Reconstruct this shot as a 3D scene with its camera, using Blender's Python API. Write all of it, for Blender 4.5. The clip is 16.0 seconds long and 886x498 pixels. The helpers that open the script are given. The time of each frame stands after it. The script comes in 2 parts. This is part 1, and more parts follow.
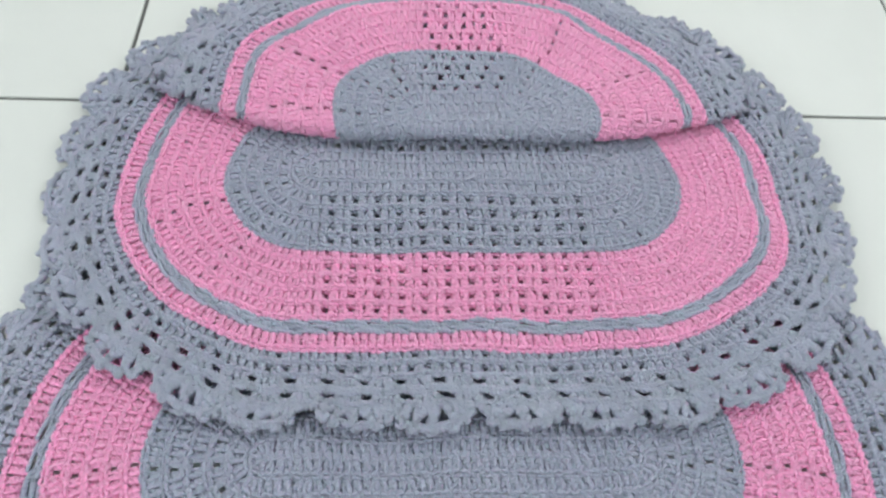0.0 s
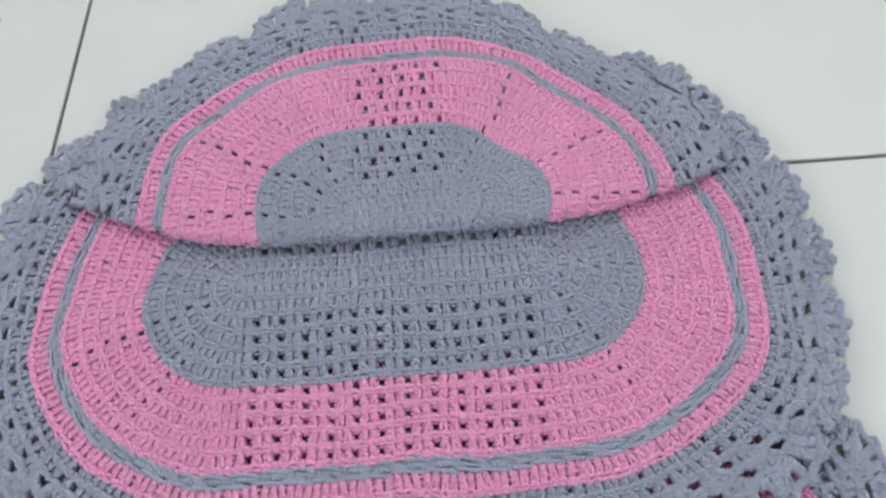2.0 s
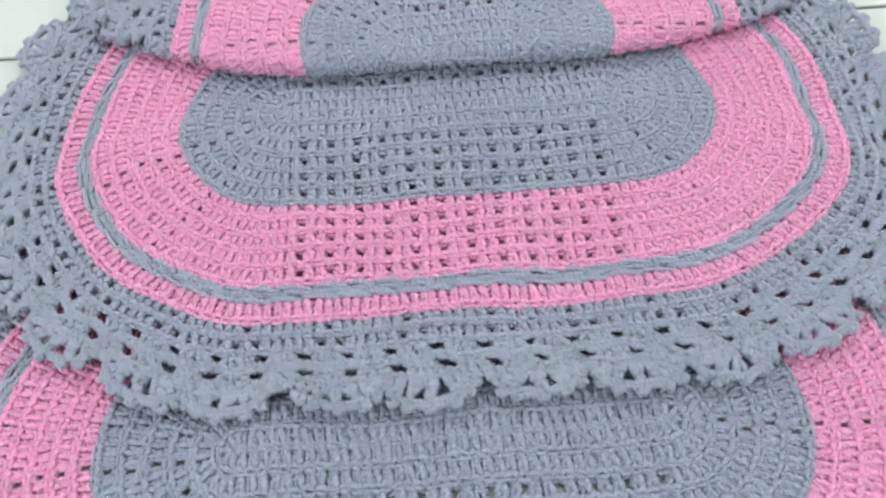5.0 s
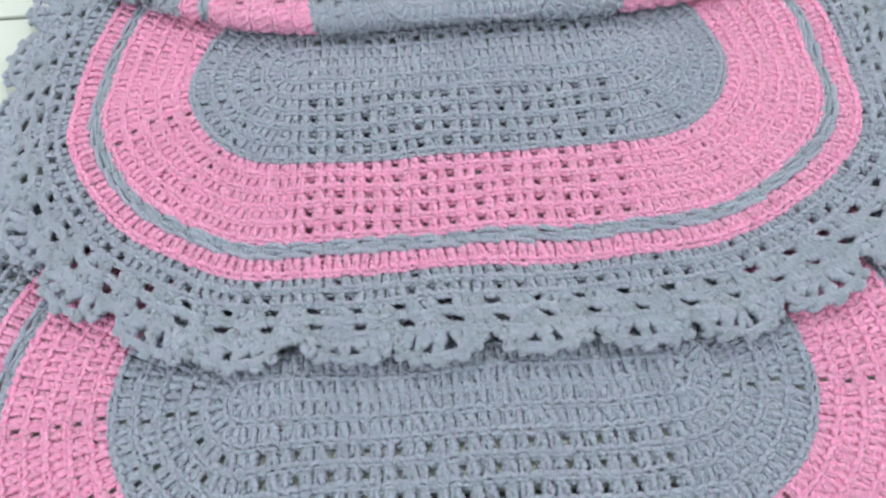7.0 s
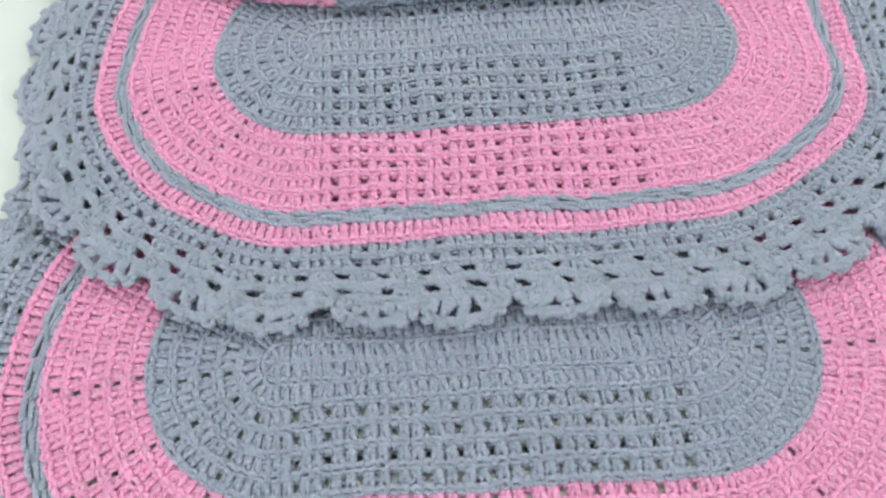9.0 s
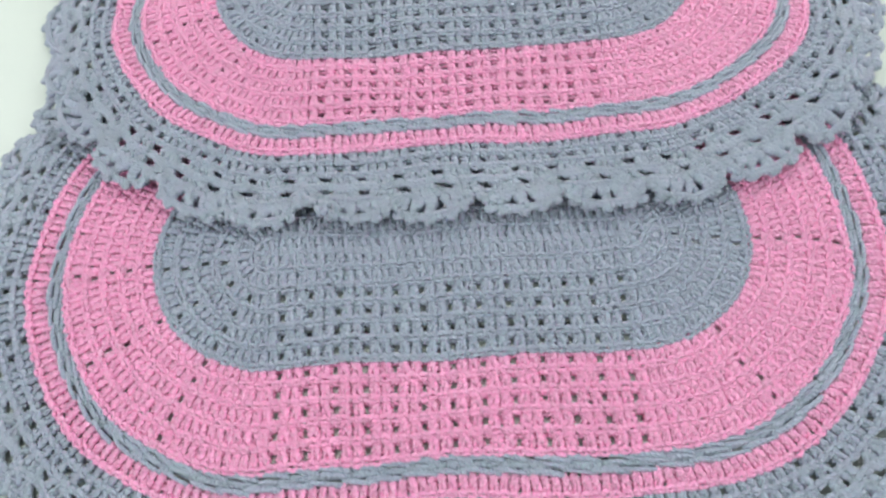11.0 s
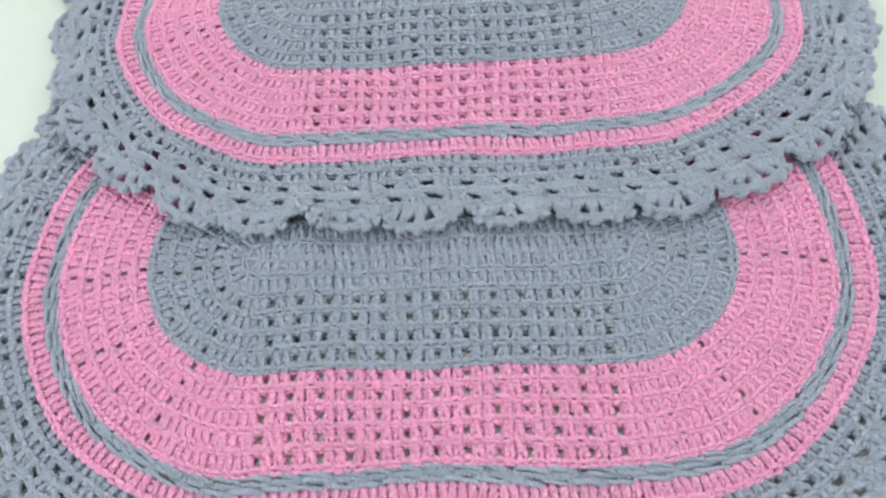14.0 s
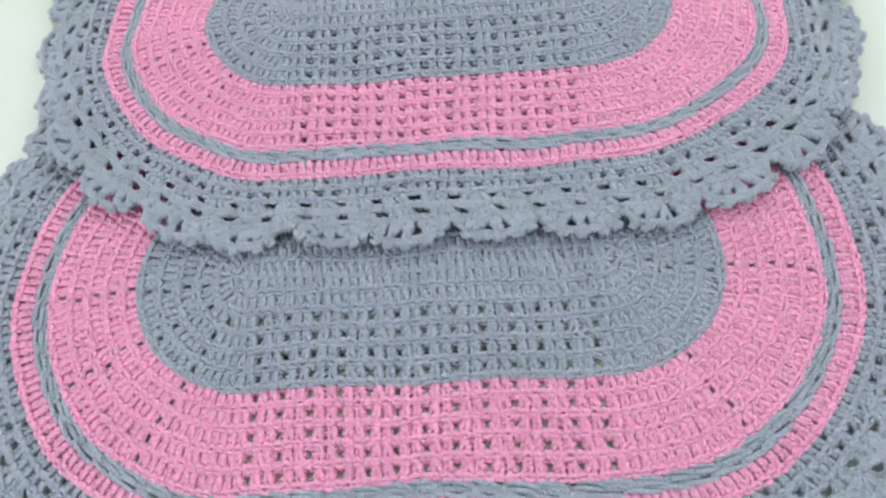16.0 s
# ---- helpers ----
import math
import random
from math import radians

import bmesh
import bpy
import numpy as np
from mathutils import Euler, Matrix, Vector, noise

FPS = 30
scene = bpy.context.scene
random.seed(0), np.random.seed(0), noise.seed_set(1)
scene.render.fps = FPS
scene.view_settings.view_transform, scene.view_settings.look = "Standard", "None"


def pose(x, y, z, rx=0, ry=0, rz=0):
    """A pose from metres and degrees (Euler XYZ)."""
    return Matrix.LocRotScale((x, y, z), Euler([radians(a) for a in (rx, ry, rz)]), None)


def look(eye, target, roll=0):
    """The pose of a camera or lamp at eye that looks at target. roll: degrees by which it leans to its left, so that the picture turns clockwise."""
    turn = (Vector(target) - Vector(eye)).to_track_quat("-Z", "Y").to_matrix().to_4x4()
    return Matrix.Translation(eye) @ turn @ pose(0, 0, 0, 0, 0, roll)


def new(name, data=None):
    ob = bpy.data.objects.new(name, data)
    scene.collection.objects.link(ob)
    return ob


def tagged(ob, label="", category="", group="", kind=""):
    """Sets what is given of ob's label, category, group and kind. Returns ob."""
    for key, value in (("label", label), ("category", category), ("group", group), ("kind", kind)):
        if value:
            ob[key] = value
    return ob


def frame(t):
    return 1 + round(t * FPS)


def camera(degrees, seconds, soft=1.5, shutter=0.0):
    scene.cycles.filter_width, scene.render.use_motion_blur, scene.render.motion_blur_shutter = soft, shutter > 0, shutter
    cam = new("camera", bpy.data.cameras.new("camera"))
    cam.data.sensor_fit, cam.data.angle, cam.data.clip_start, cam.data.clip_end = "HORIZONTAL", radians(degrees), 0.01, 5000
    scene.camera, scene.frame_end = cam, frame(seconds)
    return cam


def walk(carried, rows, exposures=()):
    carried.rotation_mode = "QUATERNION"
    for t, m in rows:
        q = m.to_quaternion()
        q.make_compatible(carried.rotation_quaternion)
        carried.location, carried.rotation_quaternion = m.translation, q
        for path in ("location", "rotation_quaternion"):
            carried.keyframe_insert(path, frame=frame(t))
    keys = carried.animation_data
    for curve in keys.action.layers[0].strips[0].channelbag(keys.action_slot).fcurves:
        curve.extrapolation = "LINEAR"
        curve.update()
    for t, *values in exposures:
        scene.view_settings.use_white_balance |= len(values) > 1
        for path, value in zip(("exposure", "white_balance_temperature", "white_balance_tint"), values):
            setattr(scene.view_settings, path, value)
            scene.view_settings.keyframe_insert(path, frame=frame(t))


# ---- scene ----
cam = camera(61.3, 16.0, soft=2.7)
PATH = [
    (0, (0.019, -0.003, 0.584), (0.127, 1.079, -1.095), 4.9),
    (0.5, (0.033, 0.069, 0.585), (0.112, 1.146, -1.098), 4.1),
    (1, (0.066, 0.127, 0.594), (0.11, 1.209, -1.088), 4.1),
    (1.5, (0.076, 0.139, 0.582), (0.124, 1.201, -1.112), 1.6),
    (2, (0.132, 0.151, 0.599), (0.087, 1.12, -1.149), -7.1),
    (2.5, (0.139, 0.124, 0.585), (0.064, 1.16, -1.124), -3.6),
    (3, (0.137, 0.093, 0.583), (0.019, 1.119, -1.13), -3.2),
    (3.5, (0.101, 0.058, 0.579), (0.029, 1.083, -1.137), 1.3),
    (4, (0.062, 0.051, 0.52), (0.122, 1.058, -1.207), -1.8),
    (4.2, (0.053, 0.042, 0.502), (0.105, 1.057, -1.22), -2.0),
    (6.3, (0.061, 0.032, 0.485), (0.029, 1.042, -1.241), -5.9),
    (6.5, (0.062, 0.032, 0.487), (0.027, 1.045, -1.237), -6.2),
    (7, (0.055, 0.025, 0.488), (0.036, 0.969, -1.275), -5.0),
    (7.5, (0.058, 0.027, 0.499), (0.029, 0.959, -1.27), -5.8),
    (8, (0.052, 0.03, 0.506), (0.033, 0.93, -1.28), -5.8),
    (8.5, (0.04, 0.027, 0.506), (0.048, 0.925, -1.281), -3.2),
    (9, (0.029, 0.014, 0.506), (0.039, 0.89, -1.291), -3.1),
    (9.5, (0.037, -0.011, 0.515), (0.034, 0.867, -1.282), -3.6),
    (10, (0.053, -0.045, 0.512), (0.025, 0.791, -1.304), -4.8),
    (10.2, (0.058, -0.054, 0.516), (0.024, 0.776, -1.304), -5.4),
    (12.3, (0.086, -0.083, 0.554), (-0.038, 0.8, -1.237), -10.3),
    (12.5, (0.089, -0.083, 0.549), (-0.04, 0.8, -1.241), -10.2),
    (13, (0.094, -0.08, 0.546), (-0.027, 0.779, -1.256), -10.6),
    (13.5, (0.089, -0.086, 0.542), (-0.018, 0.772, -1.261), -7.4),
    (14, (0.093, -0.078, 0.543), (-0.017, 0.79, -1.255), -8.8),
    (14.5, (0.094, -0.08, 0.546), (-0.019, 0.793, -1.25), -9.1),
    (15, (0.093, -0.077, 0.547), (-0.016, 0.796, -1.249), -9.1),
    (15.5, (0.099, -0.078, 0.55), (-0.015, 0.799, -1.244), -8.9),
    (16, (0.103, -0.07, 0.547), (-0.006, 0.805, -1.248), -9.6),
]
EXPOSURES = [(0.0, -0.10, 6450, 12), (1.0, -0.27, 6400, 16), (2.5, -0.33, 6350, 16), (3.0, -0.29, 6300, 16), (4.0, -0.05, 6350, 13), (7.0, 0.10, 6500, 6), (16.0, 0.05, 6520, 5)]
walk(cam, [(t, look(eye, target, roll)) for t, eye, target, roll in PATH], EXPOSURES)

# ---- light ----
world = bpy.data.worlds.new("world")
scene.world = world
world.use_nodes = True
sky = world.node_tree.nodes.new("ShaderNodeTexSky")
sky.sky_type, sky.sun_disc, sky.sun_elevation, sky.sun_rotation = "NISHITA", False, radians(40), radians(120)
world.node_tree.links.new(sky.outputs["Color"], world.node_tree.nodes["Background"].inputs["Color"])
world.node_tree.nodes["Background"].inputs["Strength"].default_value = 0.1

# unseen side-wall windows added as fill: from y, to y, sill, head, power
FILL_WINDOWS = {"west": (-1.5, 0.1, 0.95, 2.10, 33.0), "east": (-0.5, 0.9, 0.95, 2.10, 18.0)}
X0, X1, Y0, Y1, HIGH = -1.6, 1.75, -1.9, 2.2, 2.7
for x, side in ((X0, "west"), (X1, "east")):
    y_from, y_to, sill, head, power = FILL_WINDOWS[side]
    # area lamp added in each opening to brighten the rugs' left and right edges
    side_fill = bpy.data.lights.new("window_daylight", "AREA")
    side_fill.shape, side_fill.size, side_fill.size_y, side_fill.energy, side_fill.color = "RECTANGLE", y_to - y_from - 0.1, head - sill - 0.1, power, (0.96, 0.975, 0.99)
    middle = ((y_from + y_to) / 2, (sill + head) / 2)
    new("window_daylight", side_fill).matrix_world = look((x, *middle), (0.0, middle[0], middle[1] - 0.42))

LAMP = (0.15, 1.60, 2.62)
lamp_data = bpy.data.lights.new("ceiling_lamp_light", "AREA")
lamp_data.shape, lamp_data.size, lamp_data.energy = "DISK", 0.24, 20.0
lamp_data.color = (1.0, 0.985, 0.95)
lamp_ob = new("ceiling_lamp_light", lamp_data)
lamp_ob.matrix_world = look((LAMP[0], LAMP[1], LAMP[2] - 0.045), (LAMP[0], LAMP[1], 0))

# ---- materials ----
def material(name, colour, rough=0.6):
    m = bpy.data.materials.new(name)
    m.use_nodes = True
    b = m.node_tree.nodes["Principled BSDF"]
    b.inputs["Base Color"].default_value = (*colour, 1)
    b.inputs["Roughness"].default_value = rough
    return m, m.node_tree, b


def node(tree, kind, **values):
    n = tree.nodes.new(kind)
    for key, value in values.items():
        n.inputs[key].default_value = value
    return n


def ramp(tree, source, stops):
    n = tree.nodes.new("ShaderNodeValToRGB")
    while len(n.color_ramp.elements) < len(stops):
        n.color_ramp.elements.new(0.5)
    for e, (at, c) in zip(n.color_ramp.elements, stops):
        e.position, e.color = at, (*c, 1)
    tree.links.new(source, n.inputs["Fac"])
    return n


def mix(tree, kind, fac, a, b):
    n = tree.nodes.new("ShaderNodeMix")
    n.data_type, n.blend_type = "RGBA", kind
    if isinstance(fac, float):
        n.inputs[0].default_value = fac
    else:
        tree.links.new(fac, n.inputs[0])
    tree.links.new(a, n.inputs[6])
    tree.links.new(b, n.inputs[7])
    return n.outputs[2]


def yarn(name, colour):
    """Matt cotton string: each strand a little lighter or darker, fibres, faint soiling."""
    m, t, b = material(name, colour, 0.92)
    where = t.nodes.new("ShaderNodeTexCoord").outputs["Object"]
    island = t.nodes.new("ShaderNodeNewGeometry").outputs["Random Per Island"]
    c = Vector(colour)
    base = ramp(t, island, [(0.0, c * 0.95), (0.55, c), (1.0, [min(1, v * 1.04) for v in c])])
    wide = node(t, "ShaderNodeTexNoise", Scale=14.0, Detail=3.0)
    t.links.new(where, wide.inputs["Vector"])
    soil = ramp(t, wide.outputs["Fac"], [(0.3, (0.93, 0.94, 0.95)), (0.7, (1.0, 1.0, 1.0))])
    fibre = node(t, "ShaderNodeTexNoise", Scale=1400.0, Detail=2.0)
    t.links.new(where, fibre.inputs["Vector"])
    grain = ramp(t, fibre.outputs["Fac"], [(0.28, (0.87, 0.87, 0.88)), (0.58, (1.0, 1.0, 1.0)), (0.78, (1.09, 1.09, 1.09))])
    colour_1 = mix(t, "MULTIPLY", 1.0, base.outputs["Color"], soil.outputs["Color"])
    colour_2 = mix(t, "MULTIPLY", 1.0, colour_1, grain.outputs["Color"])
    t.links.new(colour_2, b.inputs["Base Color"])
    ply = node(t, "ShaderNodeTexNoise", Scale=650.0, Detail=3.0)
    t.links.new(where, ply.inputs["Vector"])
    # three plies wound round each other: height waves along the strand and round it
    uv = t.nodes.new("ShaderNodeUVMap")
    uv.uv_map = "twist"
    parts = t.nodes.new("ShaderNodeSeparateXYZ")
    t.links.new(uv.outputs["UV"], parts.inputs[0])

    def calc(kind, a, b=None, c=None):
        n = t.nodes.new("ShaderNodeMath")
        n.operation = kind
        for socket, value in zip(n.inputs, (a, b, c)):
            if value is None:
                continue
            if isinstance(value, (int, float)):
                socket.default_value = value
            else:
                t.links.new(value, socket)
        return n.outputs[0]

    phase = calc("MULTIPLY_ADD", parts.outputs["X"], 2 * math.pi / 0.0036, calc("MULTIPLY", parts.outputs["Y"], 4 * math.pi))
    winding = calc("ABSOLUTE", calc("SINE", calc("MULTIPLY", phase, 0.5)))
    relief = calc("MULTIPLY_ADD", winding, 0.75, calc("MULTIPLY", ply.outputs["Fac"], 0.9))
    bump = node(t, "ShaderNodeBump", Strength=1.0, Distance=0.0009)
    t.links.new(relief, bump.inputs["Height"])
    t.links.new(bump.outputs["Normal"], b.inputs["Normal"])
    b.inputs["Subsurface Weight"].default_value = 0.55
    b.inputs["Subsurface Radius"].default_value = (1.0, 0.7, 0.85)
    b.inputs["Subsurface Scale"].default_value = 0.0045
    b.inputs["Sheen Weight"].default_value = 0.10
    b.inputs["Sheen Roughness"].default_value = 0.6
    b.inputs["Specular IOR Level"].default_value = 0.15
    return m


GREY = yarn("grey_cotton_yarn", (0.360, 0.393, 0.490))
PINK = yarn("pink_cotton_yarn", (0.955, 0.368, 0.595))


def glazed():
    """White glazed floor tile, faintly uneven, with a few dirt specks."""
    m, t, b = material("white_glazed_tile", (0.8, 0.83, 0.8), 0.14)
    where = t.nodes.new("ShaderNodeNewGeometry").outputs["Position"]
    chance = t.nodes.new("ShaderNodeObjectInfo").outputs["Random"]
    tone = ramp(t, chance, [(0.0, (0.60, 0.645, 0.62)), (1.0, (0.64, 0.68, 0.655))])
    cloud = node(t, "ShaderNodeTexNoise", Scale=7.0, Detail=4.0)
    t.links.new(where, cloud.inputs["Vector"])
    haze = ramp(t, cloud.outputs["Fac"], [(0.3, (0.95, 0.955, 0.95)), (0.7, (1.0, 1.0, 1.0))])
    dots = node(t, "ShaderNodeTexVoronoi", Scale=9.0)
    t.links.new(where, dots.inputs["Vector"])
    speck = ramp(t, dots.outputs["Distance"], [(0.0, (0.25, 0.24, 0.22)), (0.02, (0.3, 0.29, 0.27)), (0.028, (1.0, 1.0, 1.0))])
    c = mix(t, "MULTIPLY", 1.0, tone.outputs["Color"], haze.outputs["Color"])
    c = mix(t, "MULTIPLY", 0.7, c, speck.outputs["Color"])
    t.links.new(c, b.inputs["Base Color"])
    worn = ramp(t, cloud.outputs["Fac"], [(0.3, (0.12,) * 3), (0.7, (0.22,) * 3)])
    t.links.new(worn.outputs["Color"], b.inputs["Roughness"])
    wave = node(t, "ShaderNodeTexNoise", Scale=28.0, Detail=1.0)
    t.links.new(where, wave.inputs["Vector"])
    bump = node(t, "ShaderNodeBump", Strength=0.05, Distance=0.002)
    t.links.new(wave.outputs["Fac"], bump.inputs["Height"])
    t.links.new(bump.outputs["Normal"], b.inputs["Normal"])
    return m


def rough_plain(name, colour, scale, rough, depth):
    m, t, b = material(name, colour, rough)
    where = t.nodes.new("ShaderNodeNewGeometry").outputs["Position"]
    n = node(t, "ShaderNodeTexNoise", Scale=scale, Detail=5.0)
    t.links.new(where, n.inputs["Vector"])
    c = Vector(colour)
    tone = ramp(t, n.outputs["Fac"], [(0.3, c * 0.85), (0.7, c * 1.05)])
    t.links.new(tone.outputs["Color"], b.inputs["Base Color"])
    bump = node(t, "ShaderNodeBump", Strength=0.3, Distance=depth)
    t.links.new(n.outputs["Fac"], bump.inputs["Height"])
    t.links.new(bump.outputs["Normal"], b.inputs["Normal"])
    return m


TILE = glazed()
GROUT = rough_plain("dark_grey_grout", (0.10, 0.105, 0.10), 160.0, 0.9, 0.001)
PAINT = rough_plain("white_wall_paint", (0.80, 0.81, 0.79), 60.0, 0.8, 0.0005)
METAL = material("white_lamp_metal", (0.8, 0.8, 0.8), 0.4)[0]
GLOW, glow_tree, glow = material("lamp_diffuser", (0.9, 0.9, 0.9), 0.5)
glow.inputs["Emission Color"].default_value = (1.0, 0.985, 0.95, 1)
glow.inputs["Emission Strength"].default_value = 12.0


# ---- meshes ----
def mesh_object(name, bm, mat, parent=None, label=""):
    me = bpy.data.meshes.new(name)
    bm.to_mesh(me)
    bm.free()
    me.materials.append(mat)
    ob = new(name, me)
    ob.parent = parent
    return tagged(ob, label)


def box(lo, hi, bevel=0.0):
    bm = bmesh.new()
    size = [h - l for l, h in zip(lo, hi)]
    mid = [(h + l) / 2 for l, h in zip(lo, hi)]
    bmesh.ops.create_cube(bm, size=1.0, matrix=Matrix.Translation(mid) @ Matrix.Diagonal((*size, 1)))
    if bevel:
        bmesh.ops.bevel(bm, geom=bm.edges[:], offset=bevel, segments=2, affect="EDGES", profile=0.5)
    return bm


# ---- the room ----
for name, lo, hi in (
    ("wall_south", (X0, Y0 - 0.12, -0.05), (X1, Y0, HIGH)),
    ("wall_north", (X0, Y1, -0.05), (X1, Y1 + 0.12, HIGH)),
):
    tagged(mesh_object(name, box(lo, hi), PAINT), "plain white painted wall of the room", "wall", kind="structure")
tagged(mesh_object("ceiling", box((X0 - 0.12, Y0 - 0.12, HIGH), (X1 + 0.12, Y1 + 0.12, HIGH + 0.1)), PAINT),
       "plain white painted ceiling", "ceiling", kind="structure")

# side walls round the openings added for the fill light
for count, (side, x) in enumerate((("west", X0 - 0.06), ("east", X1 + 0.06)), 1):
    W = FILL_WINDOWS[side]
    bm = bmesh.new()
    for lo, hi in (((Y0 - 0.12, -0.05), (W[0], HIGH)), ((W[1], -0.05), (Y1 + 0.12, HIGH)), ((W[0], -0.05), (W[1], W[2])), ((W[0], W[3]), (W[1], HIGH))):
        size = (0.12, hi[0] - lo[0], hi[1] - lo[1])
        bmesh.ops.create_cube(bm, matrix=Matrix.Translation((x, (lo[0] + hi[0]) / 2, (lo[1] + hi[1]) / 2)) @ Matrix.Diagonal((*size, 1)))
    tagged(mesh_object("wall_" + side, bm, PAINT), "plain white painted wall with an opening added for fill light", "wall", kind="structure")
    # unseen window, made up to frame the fill light
    window = tagged(new("window_%d" % count), "unseen white framed window added to carry fill light", "window", kind="structure")
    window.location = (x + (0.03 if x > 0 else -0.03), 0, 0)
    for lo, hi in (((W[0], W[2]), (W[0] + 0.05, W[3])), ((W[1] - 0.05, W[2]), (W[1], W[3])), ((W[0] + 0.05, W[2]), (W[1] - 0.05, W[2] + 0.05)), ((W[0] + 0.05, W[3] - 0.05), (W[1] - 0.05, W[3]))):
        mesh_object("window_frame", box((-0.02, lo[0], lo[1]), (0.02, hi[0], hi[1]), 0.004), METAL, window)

ceiling_lamp = tagged(new("ceiling_lamp"), "round white ceiling lamp, switched on", "lamp")
ceiling_lamp.location = (LAMP[0], LAMP[1], HIGH)
bm = bmesh.new()
bmesh.ops.create_cone(bm, cap_ends=True, segments=48, radius1=0.17, radius2=0.20, depth=0.05, matrix=Matrix.Translation((0, 0, -0.025)))
mesh_object("housing", bm, METAL, ceiling_lamp)
bm = bmesh.new()
bmesh.ops.create_cone(bm, cap_ends=True, segments=48, radius1=0.125, radius2=0.135, depth=0.02, matrix=Matrix.Translation((0, 0, -0.06)))
mesh_object("diffuser", bm, GLOW, ceiling_lamp, "glowing white diffuser")

floor = tagged(mesh_object("floor", box((X0 - 0.05, Y0 - 0.05, -0.06), (X1 + 0.05, Y1 + 0.05, -0.0025)), GROUT),
               "white glazed ceramic tiles with dark grey grout", "floor", kind="structure")

# ---- crochet ----
FUZZ = np.random.default_rng(5)


class Strands:
    """Gathers tubes of yarn as arrays and makes one mesh of them."""

    def __init__(self):
        self.points, self.faces, self.twist, self.count = [], [], [], 0

    def add(self, centres, radius, sides=5):
        n, k, _ = centres.shape
        along = np.gradient(centres, axis=1)
        along /= np.linalg.norm(along, axis=2, keepdims=True) + 1e-9
        side = np.cross(along, np.array((0.0, 0.0, 1.0)))
        size = np.linalg.norm(side, axis=2, keepdims=True)
        side = np.where(size > 0.05, side / (size + 1e-9), np.array((1.0, 0.0, 0.0)))
        over = np.cross(side, along)
        turn = np.arange(sides) * 2 * np.pi / sides
        r = np.broadcast_to(np.asarray(radius, float), (n, k))[:, :, None, None]
        r = r * (1 + FUZZ.normal(0, 0.14, (n, k, sides, 1)))
        ring = centres[:, :, None] + r * (np.cos(turn)[:, None] * side[:, :, None] + np.sin(turn)[:, None] * over[:, :, None])
        a = (np.arange(k - 1)[:, None] * sides + np.arange(sides)[None]).ravel()
        b = (np.arange(k - 1)[:, None] * sides + (np.arange(sides)[None] + 1) % sides).ravel()
        quads = np.stack([a, b, b + sides, a + sides], 1)
        quads = (quads[None] + (np.arange(n) * k * sides)[:, None, None]).reshape(-1, 4) + self.count
        run = np.linalg.norm(np.diff(centres, axis=1), axis=2)
        run = np.concatenate([np.zeros((n, 1)), np.cumsum(run, axis=1)], 1) + FUZZ.uniform(0, 0.01, (n, 1))
        near, far = np.broadcast_to(run[:, :-1, None], (n, k - 1, sides)), np.broadcast_to(run[:, 1:, None], (n, k - 1, sides))
        lo = np.broadcast_to(np.arange(sides) / sides, (n, k - 1, sides))
        hi = lo + 1 / sides
        self.twist.append(np.stack([near, lo, near, hi, far, hi, far, lo], -1).reshape(-1, 8))
        self.points.append(ring.reshape(-1, 3))
        self.faces.append(quads)
        self.count += n * k * sides

    def make(self, name, mat, parent, label=""):
        points, faces = np.concatenate(self.points), np.concatenate(self.faces)
        me = bpy.data.meshes.new(name)
        me.vertices.add(len(points))
        me.vertices.foreach_set("co", points.astype(np.float32).ravel())
        me.loops.add(faces.size)
        me.loops.foreach_set("vertex_index", faces.astype(np.int32).ravel())
        me.polygons.add(len(faces))
        me.polygons.foreach_set("loop_start", np.arange(0, faces.size, 4, dtype=np.int32))
        me.polygons.foreach_set("use_smooth", np.ones(len(faces), dtype=bool))
        me.update(calc_edges=True)
        layer = me.uv_layers.new(name="twist")
        layer.data.foreach_set("uv", np.concatenate(self.twist).astype(np.float32).ravel())
        me.materials.append(mat)
        ob = new(name, me)
        ob.parent = parent
        return tagged(ob, label)


def smooth(a, b, x):
    x = np.clip((x - a) / (b - a), 0, 1)
    return x * x * (3 - 2 * x)


def wobble(x, y, seed, wave):
    """Smooth unevenness of about -1 to 1, with a wavelength in metres."""
    k = 2 * np.pi / wave
    return (np.sin(k * x + 1.7 * seed + 0.9 * np.sin(0.7 * k * y + seed)) + np.sin(k * 0.83 * y + 2.3 * seed + 1.1 * np.sin(0.6 * k * x - seed))) / 2


def outside(x, y, centre, half):
    """Distance from the foundation line of an oval rug."""
    dx = np.maximum(np.abs(x - centre[0]) - half, 0)
    return np.hypot(dx, y - centre[1])


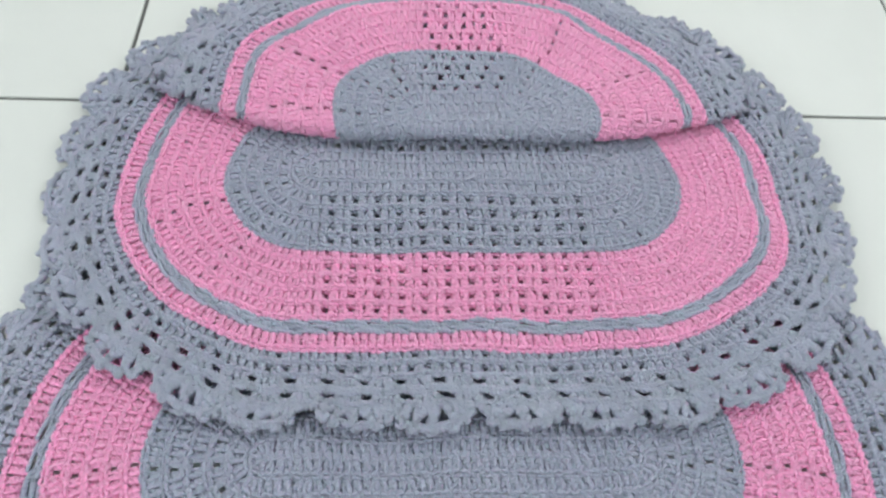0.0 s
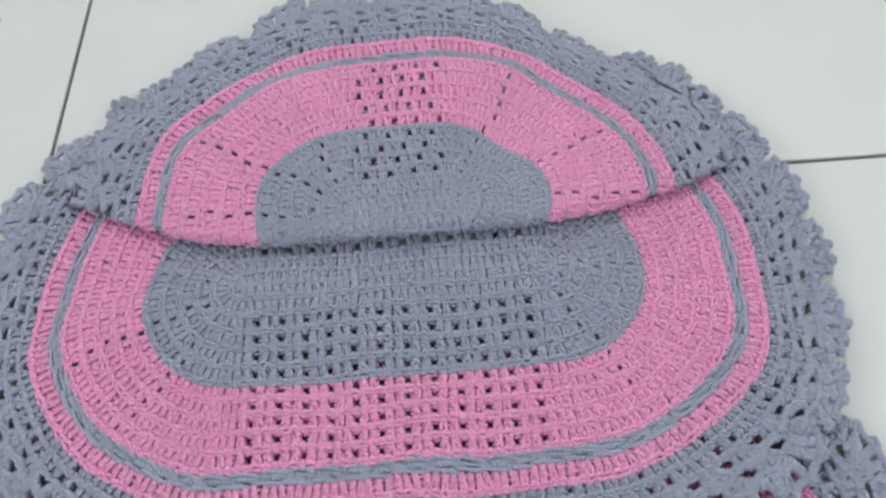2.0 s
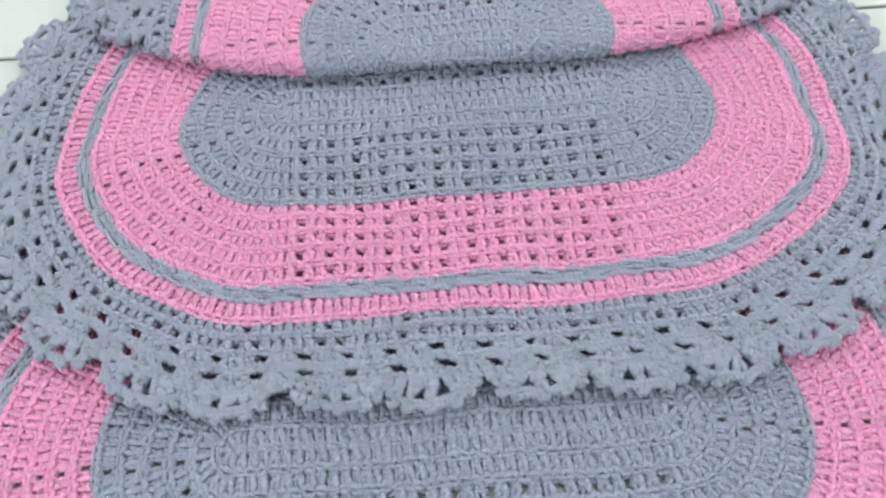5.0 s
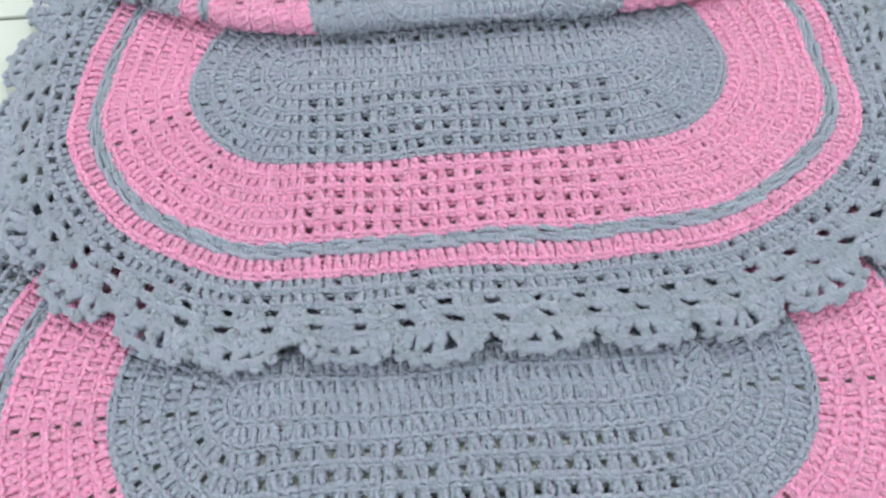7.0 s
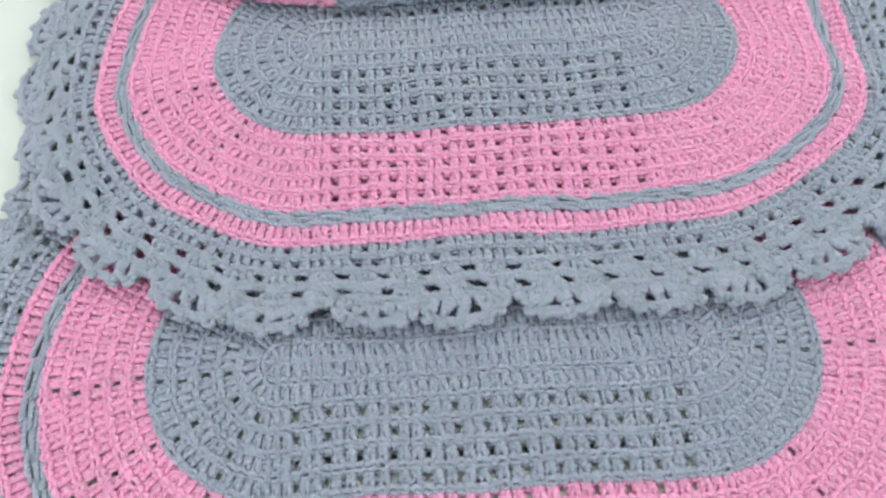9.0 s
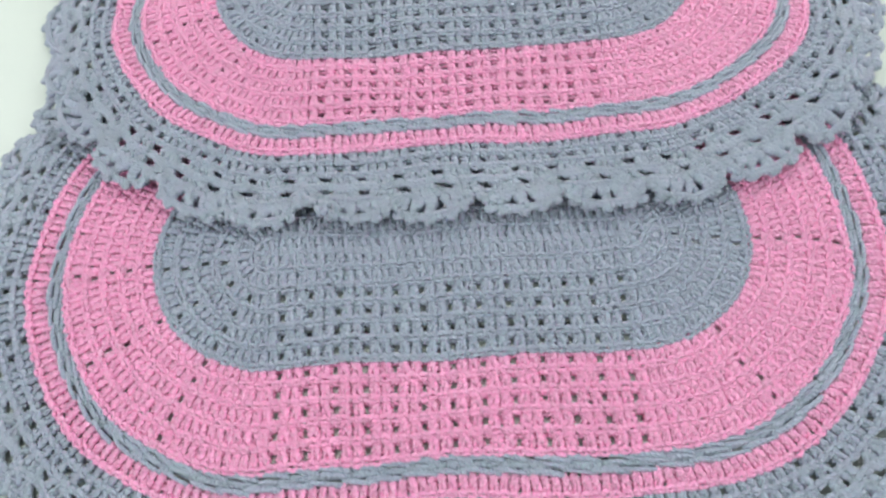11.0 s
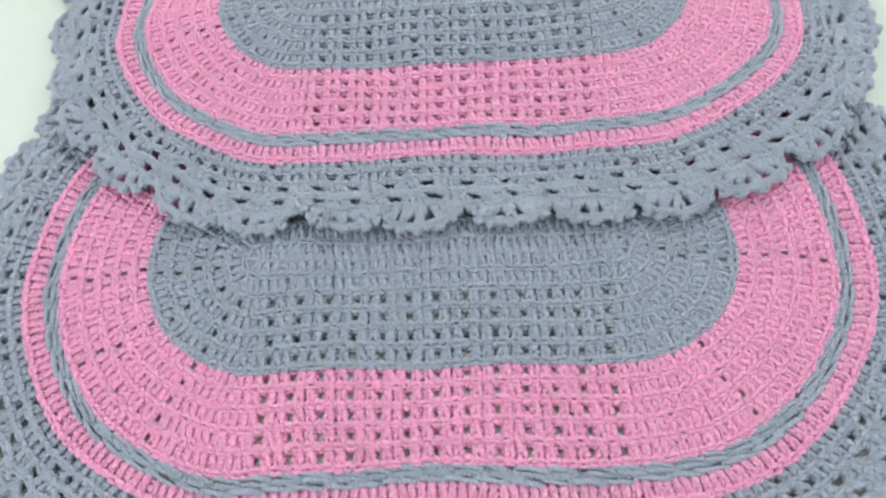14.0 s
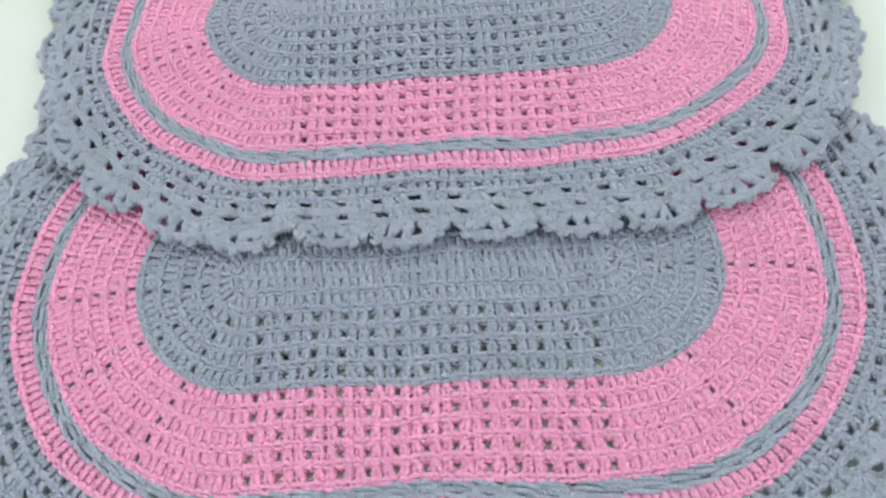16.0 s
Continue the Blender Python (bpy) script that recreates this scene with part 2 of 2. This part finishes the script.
class Rug:
    def __init__(self, name, label, centre, half, lay, seed, stitch=0.0071, wide=0.8, close=0.0, back=0.0027, relief=1.0):
        self.centre, self.half, self.lay, self.seed, self.stitch = centre, half, lay, seed, stitch
        self.wide, self.close, self.back, self.relief = wide, close, back, relief
        self.rng = np.random.default_rng(seed)
        self.thing = tagged(new(name), label, "rug", "crochet bathroom set")
        self.edge = 10.0

    def place(self, foot, turn, d, w):
        x, y = foot + d * np.cos(turn), d * np.sin(turn)
        return self.lay(x + self.centre[0], y + self.centre[1], w, np.maximum(d - self.edge, 0) / 0.068)

    def stations(self, d, straight=None, total=None):
        """Foot and direction of the stitches' ends round an oval row at distance d."""
        long, bow = 2 * self.half, np.pi * d
        if total:
            s = np.arange(total + 1) / total * (2 * long + 2 * bow)
        else:
            n = max(3, int(round(bow / (0.93 * self.stitch))))
            line, arc = np.arange(straight) * long / straight, np.arange(n) * bow / n
            s = np.concatenate([line, long + arc, long + bow + line, 2 * long + bow + arc, [2 * (long + bow)]])
        return s, d

    def at(self, s, d):
        long, bow = 2 * self.half, np.pi * d
        lap = 2 * (long + bow)
        whole = np.floor(s / lap)
        s = s - whole * lap
        a = np.clip(s, 0, long)
        b = np.clip(s - long, 0, bow)
        c = np.clip(s - long - bow, 0, long)
        e = np.clip(s - 2 * long - bow, 0, bow)
        return -self.half + a - c, -np.pi / 2 + (b + e) / d

    def jolt(self, n, shift=0.065, lean=0.19):
        """How far each of n stitches stands off its place, and how far it leans."""
        return self.rng.normal(0, shift, n), self.rng.normal(0.05, lean, n)

    def sew(self, strands, s0, s1, d, d0, high, path, radius, sway=0.05, thick=0.05, jolt=None):
        """One strand for each stitch between s0 and s1; path: (u, v, w) along the row, across it, and up in metres."""
        path = np.array(path, float)
        n, k = len(s0), len(path)
        rng = self.rng
        u = path[None, :, 0] + rng.normal(0, sway, (n, 1)) + rng.normal(0, sway * 0.4, (n, k))
        v = path[None, :, 1] + rng.normal(0, sway * 0.35, (n, 1)) + rng.normal(0, sway * 0.25, (n, k))
        if jolt is not None:
            u = u + jolt[0][:, None] + jolt[1][:, None] * (path[None, :, 1] - 0.4)
        w = self.relief * (path[None, :, 2] + rng.normal(0, 0.0002, (n, k)))
        foot, turn = self.at(s0[:, None] + u * (s1 - s0)[:, None], d)
        strands.add(self.place(foot, turn, d0 + v * high, w), radius * (1 + rng.normal(0, thick, (n, 1)) + rng.normal(0, 0.04, (n, k))))


WRAP = [(0.14, 0.26, 0.0022), (0.34, 0.36, 0.0046), (0.62, 0.48, 0.0048), (0.88, 0.58, 0.0026)]
BRIDGE = [(-0.30, 0.72, 0.0016), (0.15, 0.79, 0.0032), (0.50, 0.78, 0.0036), (0.85, 0.79, 0.0032), (1.30, 0.72, 0.0016)]
UNDER = [(-0.30, 0.06, 0.0004), (0.50, 0.14, 0.0010), (1.30, 0.06, 0.0004)]
BASE_A = [(-0.10, 0.12, 0.0004), (0.50, 0.16, 0.0007), (1.10, 0.12, 0.0004)]
BASE_B = [(-0.10, 0.44, 0.0006), (0.50, 0.48, 0.0009), (1.10, 0.44, 0.0006)]
CHAIN_A = [(-0.26, 0.96, 0.0032), (0.06, 0.84, 0.0050), (0.42, 0.79, 0.0057), (0.80, 0.84, 0.0053), (1.14, 0.97, 0.0034)]
CHAIN_B = [(-0.22, 0.94, 0.0026), (0.15, 1.01, 0.0042), (0.50, 1.04, 0.0046), (0.84, 1.01, 0.0042), (1.16, 0.92, 0.0026)]
BEAD = np.array((0.0013, 0.0017, 0.0019, 0.0017, 0.0013))


def plied(wide, pitch, phase):
    """Path of one of the two strands that wind round each other in a post; wide is the post's share of the pitch."""
    path = []
    side = math.cos(phase)
    for v, rise, share in ((-0.12, 0.0006, 0.45), (0.08, 0.0022, 0.52), (0.26, 0.0032, 0.68), (0.44, 0.0036, 0.92), (0.62, 0.0034, 1.08), (0.86, 0.0024, 1.08)):
        path.append((0.5 + 0.22 * wide * share * side, v, rise + 0.10 * wide * pitch * math.sin(phase + 3.0 * v)))
    return path


def treble_row(rug, name, mat, d0, high, straight=None, total=None, pattern=None, gaps=(), label="", wide=0.8, back=None, parent=None):
    """A round of treble stitches; pattern(i, s) tells which stitches are left out as holes, gaps are the turns of the increases."""
    d = d0 + 0.5 * high
    s, d = rug.stations(d, straight, total)
    s0, s1 = s[:-1], s[1:]
    keep = np.ones(len(s0), bool)
    if pattern is not None:
        keep &= pattern(np.arange(len(s0)), s0)
    # holes drawn together by the tension of the yarn
    hole, pull = np.flatnonzero(~keep), (rug.close if straight else 0.10) * (s1 - s0)[~keep]
    s = s.copy()
    s[hole] += pull * rug.rng.uniform(0.4, 1.6, len(hole))
    s[hole + 1] -= pull * rug.rng.uniform(0.4, 1.6, len(hole))
    s0, s1 = s[:-1], s[1:]
    slim = np.zeros(len(s0), bool)
    foot, turn = rug.at((s0 + s1) / 2, d)
    bent = np.abs(np.abs(foot) - rug.half) < 1e-6
    for g in gaps:
        off = np.abs((turn - radians(g) + np.pi) % (2 * np.pi) - np.pi) * d
        off[~bent] = 9
        if off.min() < rug.stitch and rug.rng.random() < 0.92:
            slim[off.argmin()] = True
    strands = Strands()
    # stitches beside a hole lean into it
    lean = 0.03 * ((~np.roll(keep, -1)).astype(float) - (~np.roll(keep, 1)).astype(float))
    pitch = np.median(s1 - s0)
    p0, p1 = (s0 + lean * (s1 - s0))[keep], (s1 + lean * (s1 - s0))[keep]
    full = ~slim[keep]
    f0, f1 = p0[full], p1[full]
    jolt = rug.jolt(len(f0))
    for phase in (0.0, math.pi):
        rug.sew(strands, f0, f1, d, d0, high, plied(wide, pitch, phase), 0.285 * wide * pitch, sway=0.015, jolt=jolt)
    rug.sew(strands, f0, f1, d, d0, high, WRAP, 0.0010, sway=0.04, jolt=jolt)
    # loops on the back of the work close the slots between posts
    for path in (BASE_A, BASE_B):
        rug.sew(strands, f0, f1, d, d0, high, path, back or rug.back, sway=0.02)
    if slim.any():
        t0, t1 = p0[~full], p1[~full]
        for side in (-0.46, 0.46):
            rug.sew(strands, t0 + side * pitch, t1 + side * pitch, d, d0, high, plied(0.45, pitch, 0.0), 0.0015, sway=0.03)
        rug.sew(strands, t0, t1, d, d0, high, BRIDGE, 0.0029)
        rug.sew(strands, t0, t1, d, d0, high, UNDER, 0.0032)
    rug.sew(strands, s0, s1, d, d0, high, CHAIN_A, BEAD, sway=0.07)
    rug.sew(strands, s0, s1, d, d0, high, CHAIN_B, BEAD * 0.9, sway=0.07)
    if not keep.all():
        h0, h1 = s0[~keep], s1[~keep]
        rug.sew(strands, h0, h1, d, d0, high, BRIDGE, 0.0024)
        rug.sew(strands, h0, h1, d, d0, high, UNDER, 0.0019)
    return tagged(strands.make(name, mat, parent or rug.thing, label), kind="stuff")


def chain_stripe(rug, d0, wide):
    """Long slanting surface stitches that lie like a flat cord in a groove."""
    d = d0 + wide / 2
    total = int(2 * (2 * rug.half + np.pi * d) / 0.0215)
    s, d = rug.stations(d, total=total)
    strands = Strands()
    s0, s1 = s[:-1], s[1:]
    jolt = rug.jolt(len(s0), 0.05, 0.05)
    for path, radius in (
        ([(-0.14, 0.14, 0.0000), (0.04, 0.11, 0.0028), (0.30, 0.12, 0.0040), (0.60, 0.18, 0.0040), (0.88, 0.30, 0.0032), (1.06, 0.42, 0.0006)], 0.0020),
        ([(0.02, 0.42, 0.0000), (0.18, 0.40, 0.0024), (0.42, 0.43, 0.0034), (0.70, 0.49, 0.0034), (0.98, 0.58, 0.0026), (1.16, 0.68, 0.0006)], 0.0018),
        ([(-0.42, 0.70, 0.0002), (-0.20, 0.75, 0.0028), (0.08, 0.80, 0.0036), (0.36, 0.86, 0.0036), (0.62, 0.91, 0.0026), (0.80, 0.96, 0.0004)], 0.0020),
    ):
        rug.sew(strands, s0, s1, d, d0, wide, path, radius, sway=0.05, thick=0.12, jolt=jolt)
    rug.sew(strands, s0, s1, d, d0, wide, [(-0.1, 0.5, 0.0004), (0.5, 0.5, 0.0008), (1.1, 0.5, 0.0004)], 0.0036)
    tagged(strands.make("chain_stripe", GREY, rug.thing, "raised grey chain-stitch stripe"), kind="stuff")


def posts(rug, strands, s0, s1, d, d0, high, pairs, radius=0.0028):
    """Slanting treble posts, each of two strands, from (base, 0) to (top, 1)."""
    for base, top in pairs:
        jolt = rug.jolt(len(s0), 0.012, 0.02)
        for o, lift in ((-0.026, 0.0), (0.026, 0.0008)):
            rug.sew(strands, s0, s1, d, d0, high, [(base + o, -0.12, 0.001), (0.65 * base + 0.35 * top - 0.6 * o, 0.3, 0.0030 + lift), (0.3 * base + 0.7 * top + o, 0.65, 0.0036 - lift), (top - o * 0.6, 0.95, 0.0028)], radius, sway=0.006, jolt=jolt)


def lace(rug, d0, count):
    """The grey openwork border: two rounds with gaps, two rounds of shells, and scallops with picots."""
    rug.edge = d0
    border = treble_row(rug, "lace_border", GREY, d0, 0.0118, label="grey openwork lace border", wide=0.98, back=0.0021, total=8 * count, pattern=lambda i, s: i % 8 != 4)
    treble_row(rug, "lace_round", GREY, d0 + 0.0118, 0.0122, wide=1.0, back=0.0021, total=8 * count, parent=border, pattern=lambda i, s: (i % 8 != 3) & (i % 8 != 5))
    d1, high = d0 + 0.024, 0.0130
    for turn, pairs in enumerate((
        ((0.09, 0.20), (0.03, 0.07), (-0.03, -0.07), (-0.09, -0.20), (0.41, 0.30), (0.47, 0.43), (0.53, 0.57), (0.59, 0.70)),
        ((0.08, 0.21), (0.04, 0.11), (0.0, 0.0), (-0.04, -0.11), (-0.08, -0.21), (0.42, 0.29), (0.46, 0.39), (0.50, 0.50), (0.54, 0.61), (0.58, 0.71)),
    )):
        d = d1 + high / 2
        s, d = rug.stations(d, total=count)
        strands = Strands()
        posts(rug, strands, s[:-1], s[1:], d, d1, high, pairs)
        # the chain bows outward over each shell and is drawn in over each gap
        for v, w in ((0.76, 0.0046), (0.98, 0.0040)):
            run = np.linspace(-0.03, 1.03, 18)
            bow = [(u, v + 0.13 * math.cos(4 * math.pi * u), w + 0.0006 * math.cos(4 * math.pi * u)) for u in run]
            rug.sew(strands, s[:-1], s[1:], d, d1, high, bow, np.where(np.arange(18) % 2, 0.0029, 0.0019), sway=0.012, thick=0.10)
        tagged(strands.make("lace_round", GREY, border), kind="stuff")
        d1 += high
    # scallops
    d2, high = d1, 0.021
    d = d2 + high / 2
    s, d = rug.stations(d, total=count)
    for a, b in zip(s[:-1], s[1:]):
        a, b = np.array([a]), np.array([b])
        strands = Strands()
        grow = 1 + rug.rng.normal(0, 0.08)
        slip, tilt = rug.rng.normal(0, 0.035), rug.rng.normal(0.001, 0.0025)
        tips = []
        for phi in np.radians((-82, -58, -34, 0, 34, 58, 82)):
            tips.append((0.5 + slip + 0.44 * math.sin(phi), (0.04 + 0.74 * math.cos(phi)) * grow))
        for root, tip in zip((0.08, 0.24, 0.38, 0.5, 0.62, 0.76, 0.92), tips):
            for o, lift in ((-0.026, 0.0), (0.028, 0.0008)):
                rug.sew(strands, a, b, d, d2, high, [(root + o, -0.12, 0.001), (0.7 * root + 0.3 * tip[0] + o, 0.3 * tip[1], 0.0034 + lift), (0.3 * root + 0.7 * tip[0] - o, 0.68 * tip[1], 0.004 + 0.6 * tilt), (tip[0] - o, tip[1], 0.003 + tilt)], np.array((0.0042, 0.0040, 0.0034, 0.0026)), sway=0.02)
        rim = [(tips[0][0] - 0.03, -0.05)] + tips + [(tips[-1][0] + 0.03, -0.05)]
        for off, lift in ((0.0, 0.0045), (0.11, 0.0038)):
            curve = []
            for p, q in zip(rim[:-1], rim[1:]):
                for f in (0.0, 0.5):
                    curve.append((p[0] + f * (q[0] - p[0]), p[1] + f * (q[1] - p[1]) + off * (0.6 if f else 1.0), lift + tilt * max(0, p[1])))
            rug.sew(strands, a, b, d, d2, high, curve, 0.0028, sway=0.012)
        for tip in tips[1:6]:
            u, v = tip[0], tip[1] + 0.15
            tall, broad = rug.rng.uniform(0.07, 0.13), rug.rng.uniform(0.042, 0.058)
            loop = [(u + broad * math.cos(q), v + tall * math.sin(q), 0.0035 + tilt + 0.0012 * math.cos(q)) for q in np.linspace(-2.2, 4.0, 9)]
            rug.sew(strands, a, b, d, d2, high, loop, 0.0024, sway=0.014)
            rug.sew(strands, a, b, d, d2, high, [(u - 0.025, v - 0.2, 0.002 + tilt), (u, v, 0.0050 + tilt), (u + 0.02, v + 0.1, 0.003 + tilt)], 0.0028, sway=0.014)
        tagged(strands.make("scallop", GREY, border), kind="stuff")


def oval_rug(rug, rings, straight, count, grey_gaps, pink_gaps):
    """rings: outer distances of the grey centre, pink band, stripe, pink edging."""
    centre, band, stripe, edging = rings
    n = 6
    grid = lambda i, s: ~(((i % 3) == 1) & ((i < straight) | ((i >= len(i) // 2) & (i < len(i) // 2 + straight))))
    # foundation chain
    strands = Strands()
    m = straight
    s0 = np.arange(m) * 2 * rug.half / m
    for v, r in ((-0.0014, 0.0018), (0.0014, 0.0018)):
        x0 = -rug.half + s0
        path = np.linspace(-0.2, 1.2, 5)
        x = x0[:, None] + path[None] * (2 * rug.half / m)
        y = v + 0.0008 * np.sin(path * 4)[None] + 0 * x
        w = 0.002 + 0.003 * np.sin(np.clip(path, 0, 1) * np.pi)[None] + 0 * x
        strands.add(rug.lay(x + rug.centre[0], y + rug.centre[1], w, 0 * x), r)
    tagged(strands.make("foundation_chain", GREY, rug.thing), kind="stuff")
    high = centre / n
    inner = None
    for k in range(n):
        row = treble_row(rug, "grey_round" if k else "grey_centre", GREY, k * high, high, straight, pattern=grid if k > 1 else None, gaps=grey_gaps if k > 1 else (), parent=inner, wide=rug.wide)
        inner = inner or row
    high = (band - centre) / 5
    ring = None
    for k in range(5):
        row = treble_row(rug, "pink_round" if k else "pink_band", PINK, centre + k * high, high, straight, pattern=grid, gaps=pink_gaps, label="" if k else "wide pink band of treble stitches", parent=ring, wide=rug.wide)
        ring = ring or row
    chain_stripe(rug, band, stripe - band)
    treble_row(rug, "pink_edging", PINK, stripe, edging - stripe, wide=0.95, back=0.0023, total=int(2 * (2 * rug.half + np.pi * edging) / rug.stitch), label="narrow pink edging round")
    lace(rug, edging, count)


LOW, LOW_HALF = (0.055, 0.1775), 0.140
MID, MID_HALF = (0.070, 0.4530), 0.127
TOP, TOP_HALF = (0.083, 0.5150), 0.044
ROLL = 0.0082


def lay_low(x, y, w, lace_at):
    x2 = x + 0.0016 * wobble(x, y, 1, 0.11)
    y2 = y + 0.0022 * wobble(x, y, 2, 0.13) + 0.004 * np.exp(-((x - 0.04) / 0.05) ** 2) * smooth(0.08, 0.0, y) - 0.003 * np.exp(-((x + 0.09) / 0.05) ** 2) * smooth(0.08, 0.0, y)
    z = 0.0012 + w + 0.0009 * (1 + wobble(x, y, 3, 0.09)) + lace_at * 0.003 * (1 + wobble(x, y, 4, 0.05)) * smooth(0.31, 0.25, y)
    return np.stack([x2, y2, z], -1)


def lay_mid(x, y, w, lace_at):
    on = smooth(0.315, 0.268, outside(x, y, LOW, LOW_HALF))
    x2 = x + 0.0016 * wobble(x, y, 5, 0.12)
    y2 = y + 0.0020 * wobble(x, y, 6, 0.12)
    ax, ay = x - MID[0] - MID_HALF, y - MID[1]
    around = np.arctan2(ay, ax)
    full = 0.042 * np.exp(-((around + 0.62) / 0.36) ** 2)
    # the border is drawn in along the right end
    drawn = 0.0075 * lace_at * np.exp(-((around + 0.15) / 0.60) ** 4)
    x2, y2 = x2 + full * ax - drawn * np.cos(around), y2 + full * ay - drawn * np.sin(around)
    ax, ay = x - MID[0] + MID_HALF, y - MID[1]
    full = 0.035 * np.exp(-((np.arctan2(ay, -ax) - 0.62) / 0.30) ** 2)
    x2, y2 = x2 + full * ax, y2 + full * ay
    far = np.maximum(y2 - 0.55, 0)
    y2 = y2 - 0.03 * far
    z = 0.0024 + w + 0.0095 * on + 0.0012 * (1 + wobble(x, y, 7, 0.09)) + lace_at * 0.0030 * (1 + wobble(x, y, 8, 0.055))
    return np.stack([x2, y2, z], -1)


def lay_top(x, y, w, lace_at):
    """Folded in half: what lies before the fold goes round it and under."""
    reach = np.abs(x - TOP[0]) - 0.10
    fold = 0.4895 + np.where(x < TOP[0], 1.55, 1.20) * np.maximum(reach, 0) ** 2
    y = y + 0.0018 * wobble(x, y, 9, 0.12) + 0.014 * smooth(0.53, 0.76, y) + 0.010 * lace_at * smooth(0.60, 0.68, y) * np.exp(-((x - TOP[0] + 0.07) / 0.075) ** 2)
    ax, ay = x - TOP[0] - TOP_HALF, y - TOP[1]
    flat = 0.105 * np.exp(-((np.arctan2(ay, ax) - 0.85) / 0.45) ** 2)
    bx, by = x - TOP[0] + TOP_HALF, y - TOP[1]
    flat = flat * (1 + 0.9 * np.exp(-((np.hypot(ax, ay) / 0.11) ** 4)))
    full = 0.05 * np.exp(-((np.arctan2(by, -bx) - 0.50) / 0.28) ** 2)
    around = np.arctan2(ay, ax)
    drawn = 0.014 * lace_at * np.exp(-((around - 0.78) / 0.60) ** 4)
    x, y = x - flat * ax + full * bx - drawn * np.cos(around), y - flat * ay + full * by - drawn * np.sin(around)
    around = np.arctan2(by, -bx)
    drawn = 0.008 * lace_at * np.exp(-((around - 0.80) / 0.40) ** 4)
    x, y = x + drawn * np.cos(around), y - drawn * np.sin(around)
    x2 = x + 0.0016 * wobble(x, y, 10, 0.12)
    past = fold + ROLL - y
    r = ROLL * (1 - 0.6 * smooth(0.19, 0.29, np.abs(x - TOP[0])))
    turn = np.clip(past / r, 0, np.pi)
    rest = np.maximum(past - np.pi * r, 0)
    y2 = np.where(past > 0, fold + r - (r + w - 0.003) * np.sin(turn) + rest, y)
    on = smooth(0.255, 0.215, outside(x2, y2, MID, MID_HALF))
    base = 0.0035 + 0.0085 * on + 0.0008 * (1 + wobble(x, y2, 7, 0.09))
    thin = 1 - 0.50 * smooth(0.02, 0.16, y2 - fold)
    upper = base + 2 * r * thin + 0.003
    z = upper - r * thin * (1 - np.cos(turn)) + (w - 0.003) * np.cos(turn)
    z = np.where(turn < 1.6, z + lace_at * 0.003 * (1 + wobble(x, y, 11, 0.05)), z)
    return np.stack([x2, y2, z], -1)


low = Rug("crochet_rug", "grey and pink oval crochet rug flat on the tiles", LOW, LOW_HALF, lay_low, 11, wide=1.12, close=0.09, back=0.0027, relief=1.0)
oval_rug(low, (0.0930, 0.1655, 0.1793, 0.1940), 39, 32, (-8, 183, 214, 242), (-6, -58, 183, 211, 242))
mid = Rug("crochet_rug", "grey and pink oval crochet rug overlapping another rug", MID, MID_HALF, lay_mid, 12, wide=1.06, close=0.05, back=0.0023, relief=1.0)
oval_rug(mid, (0.0920, 0.1625, 0.1752, 0.1905), 36, 31, (-63, -8, 165, 200, 231), (-63, 202, 231))
top = Rug("crochet_lid_cover", "grey and pink crochet lid cover folded in half on a rug", TOP, TOP_HALF, lay_top, 13, wide=1.15, close=0.10, back=0.0027, relief=0.80)
oval_rug(top, (0.0885, 0.1740, 0.1858, 0.2015), 12, 26, (63, 113, 146, 180), (23, 63, 148, 177, 357))

# ---- floor tiles ----
SIZE, JOINT, ORIGIN, ANGLE = 0.4425, 0.0042, (-0.2780, 0.5565), -0.85
turned = pose(ORIGIN[0], ORIGIN[1], 0, 0, 0, ANGLE)
tile_mesh = None
for i in range(-5, 7):
    for j in range(-6, 5):
        c = turned @ Vector(((i + 0.5) * SIZE, (j + 0.5) * SIZE, 0))
        if not (X0 - 0.2 < c.x < X1 + 0.2 and Y0 - 0.2 < c.y < Y1 + 0.2):
            continue
        if tile_mesh is None:
            h = (SIZE - JOINT) / 2
            ob = mesh_object("tile", box((-h, -h, -0.008), (h, h, 0.0), 0.0012), TILE, floor)
            tile_mesh = ob.data
        else:
            ob = new("tile", tile_mesh)
            ob.parent = floor
        ob.matrix_basis = Matrix.Translation((c.x, c.y, 0)) @ pose(0, 0, 0, 0, 0, ANGLE)
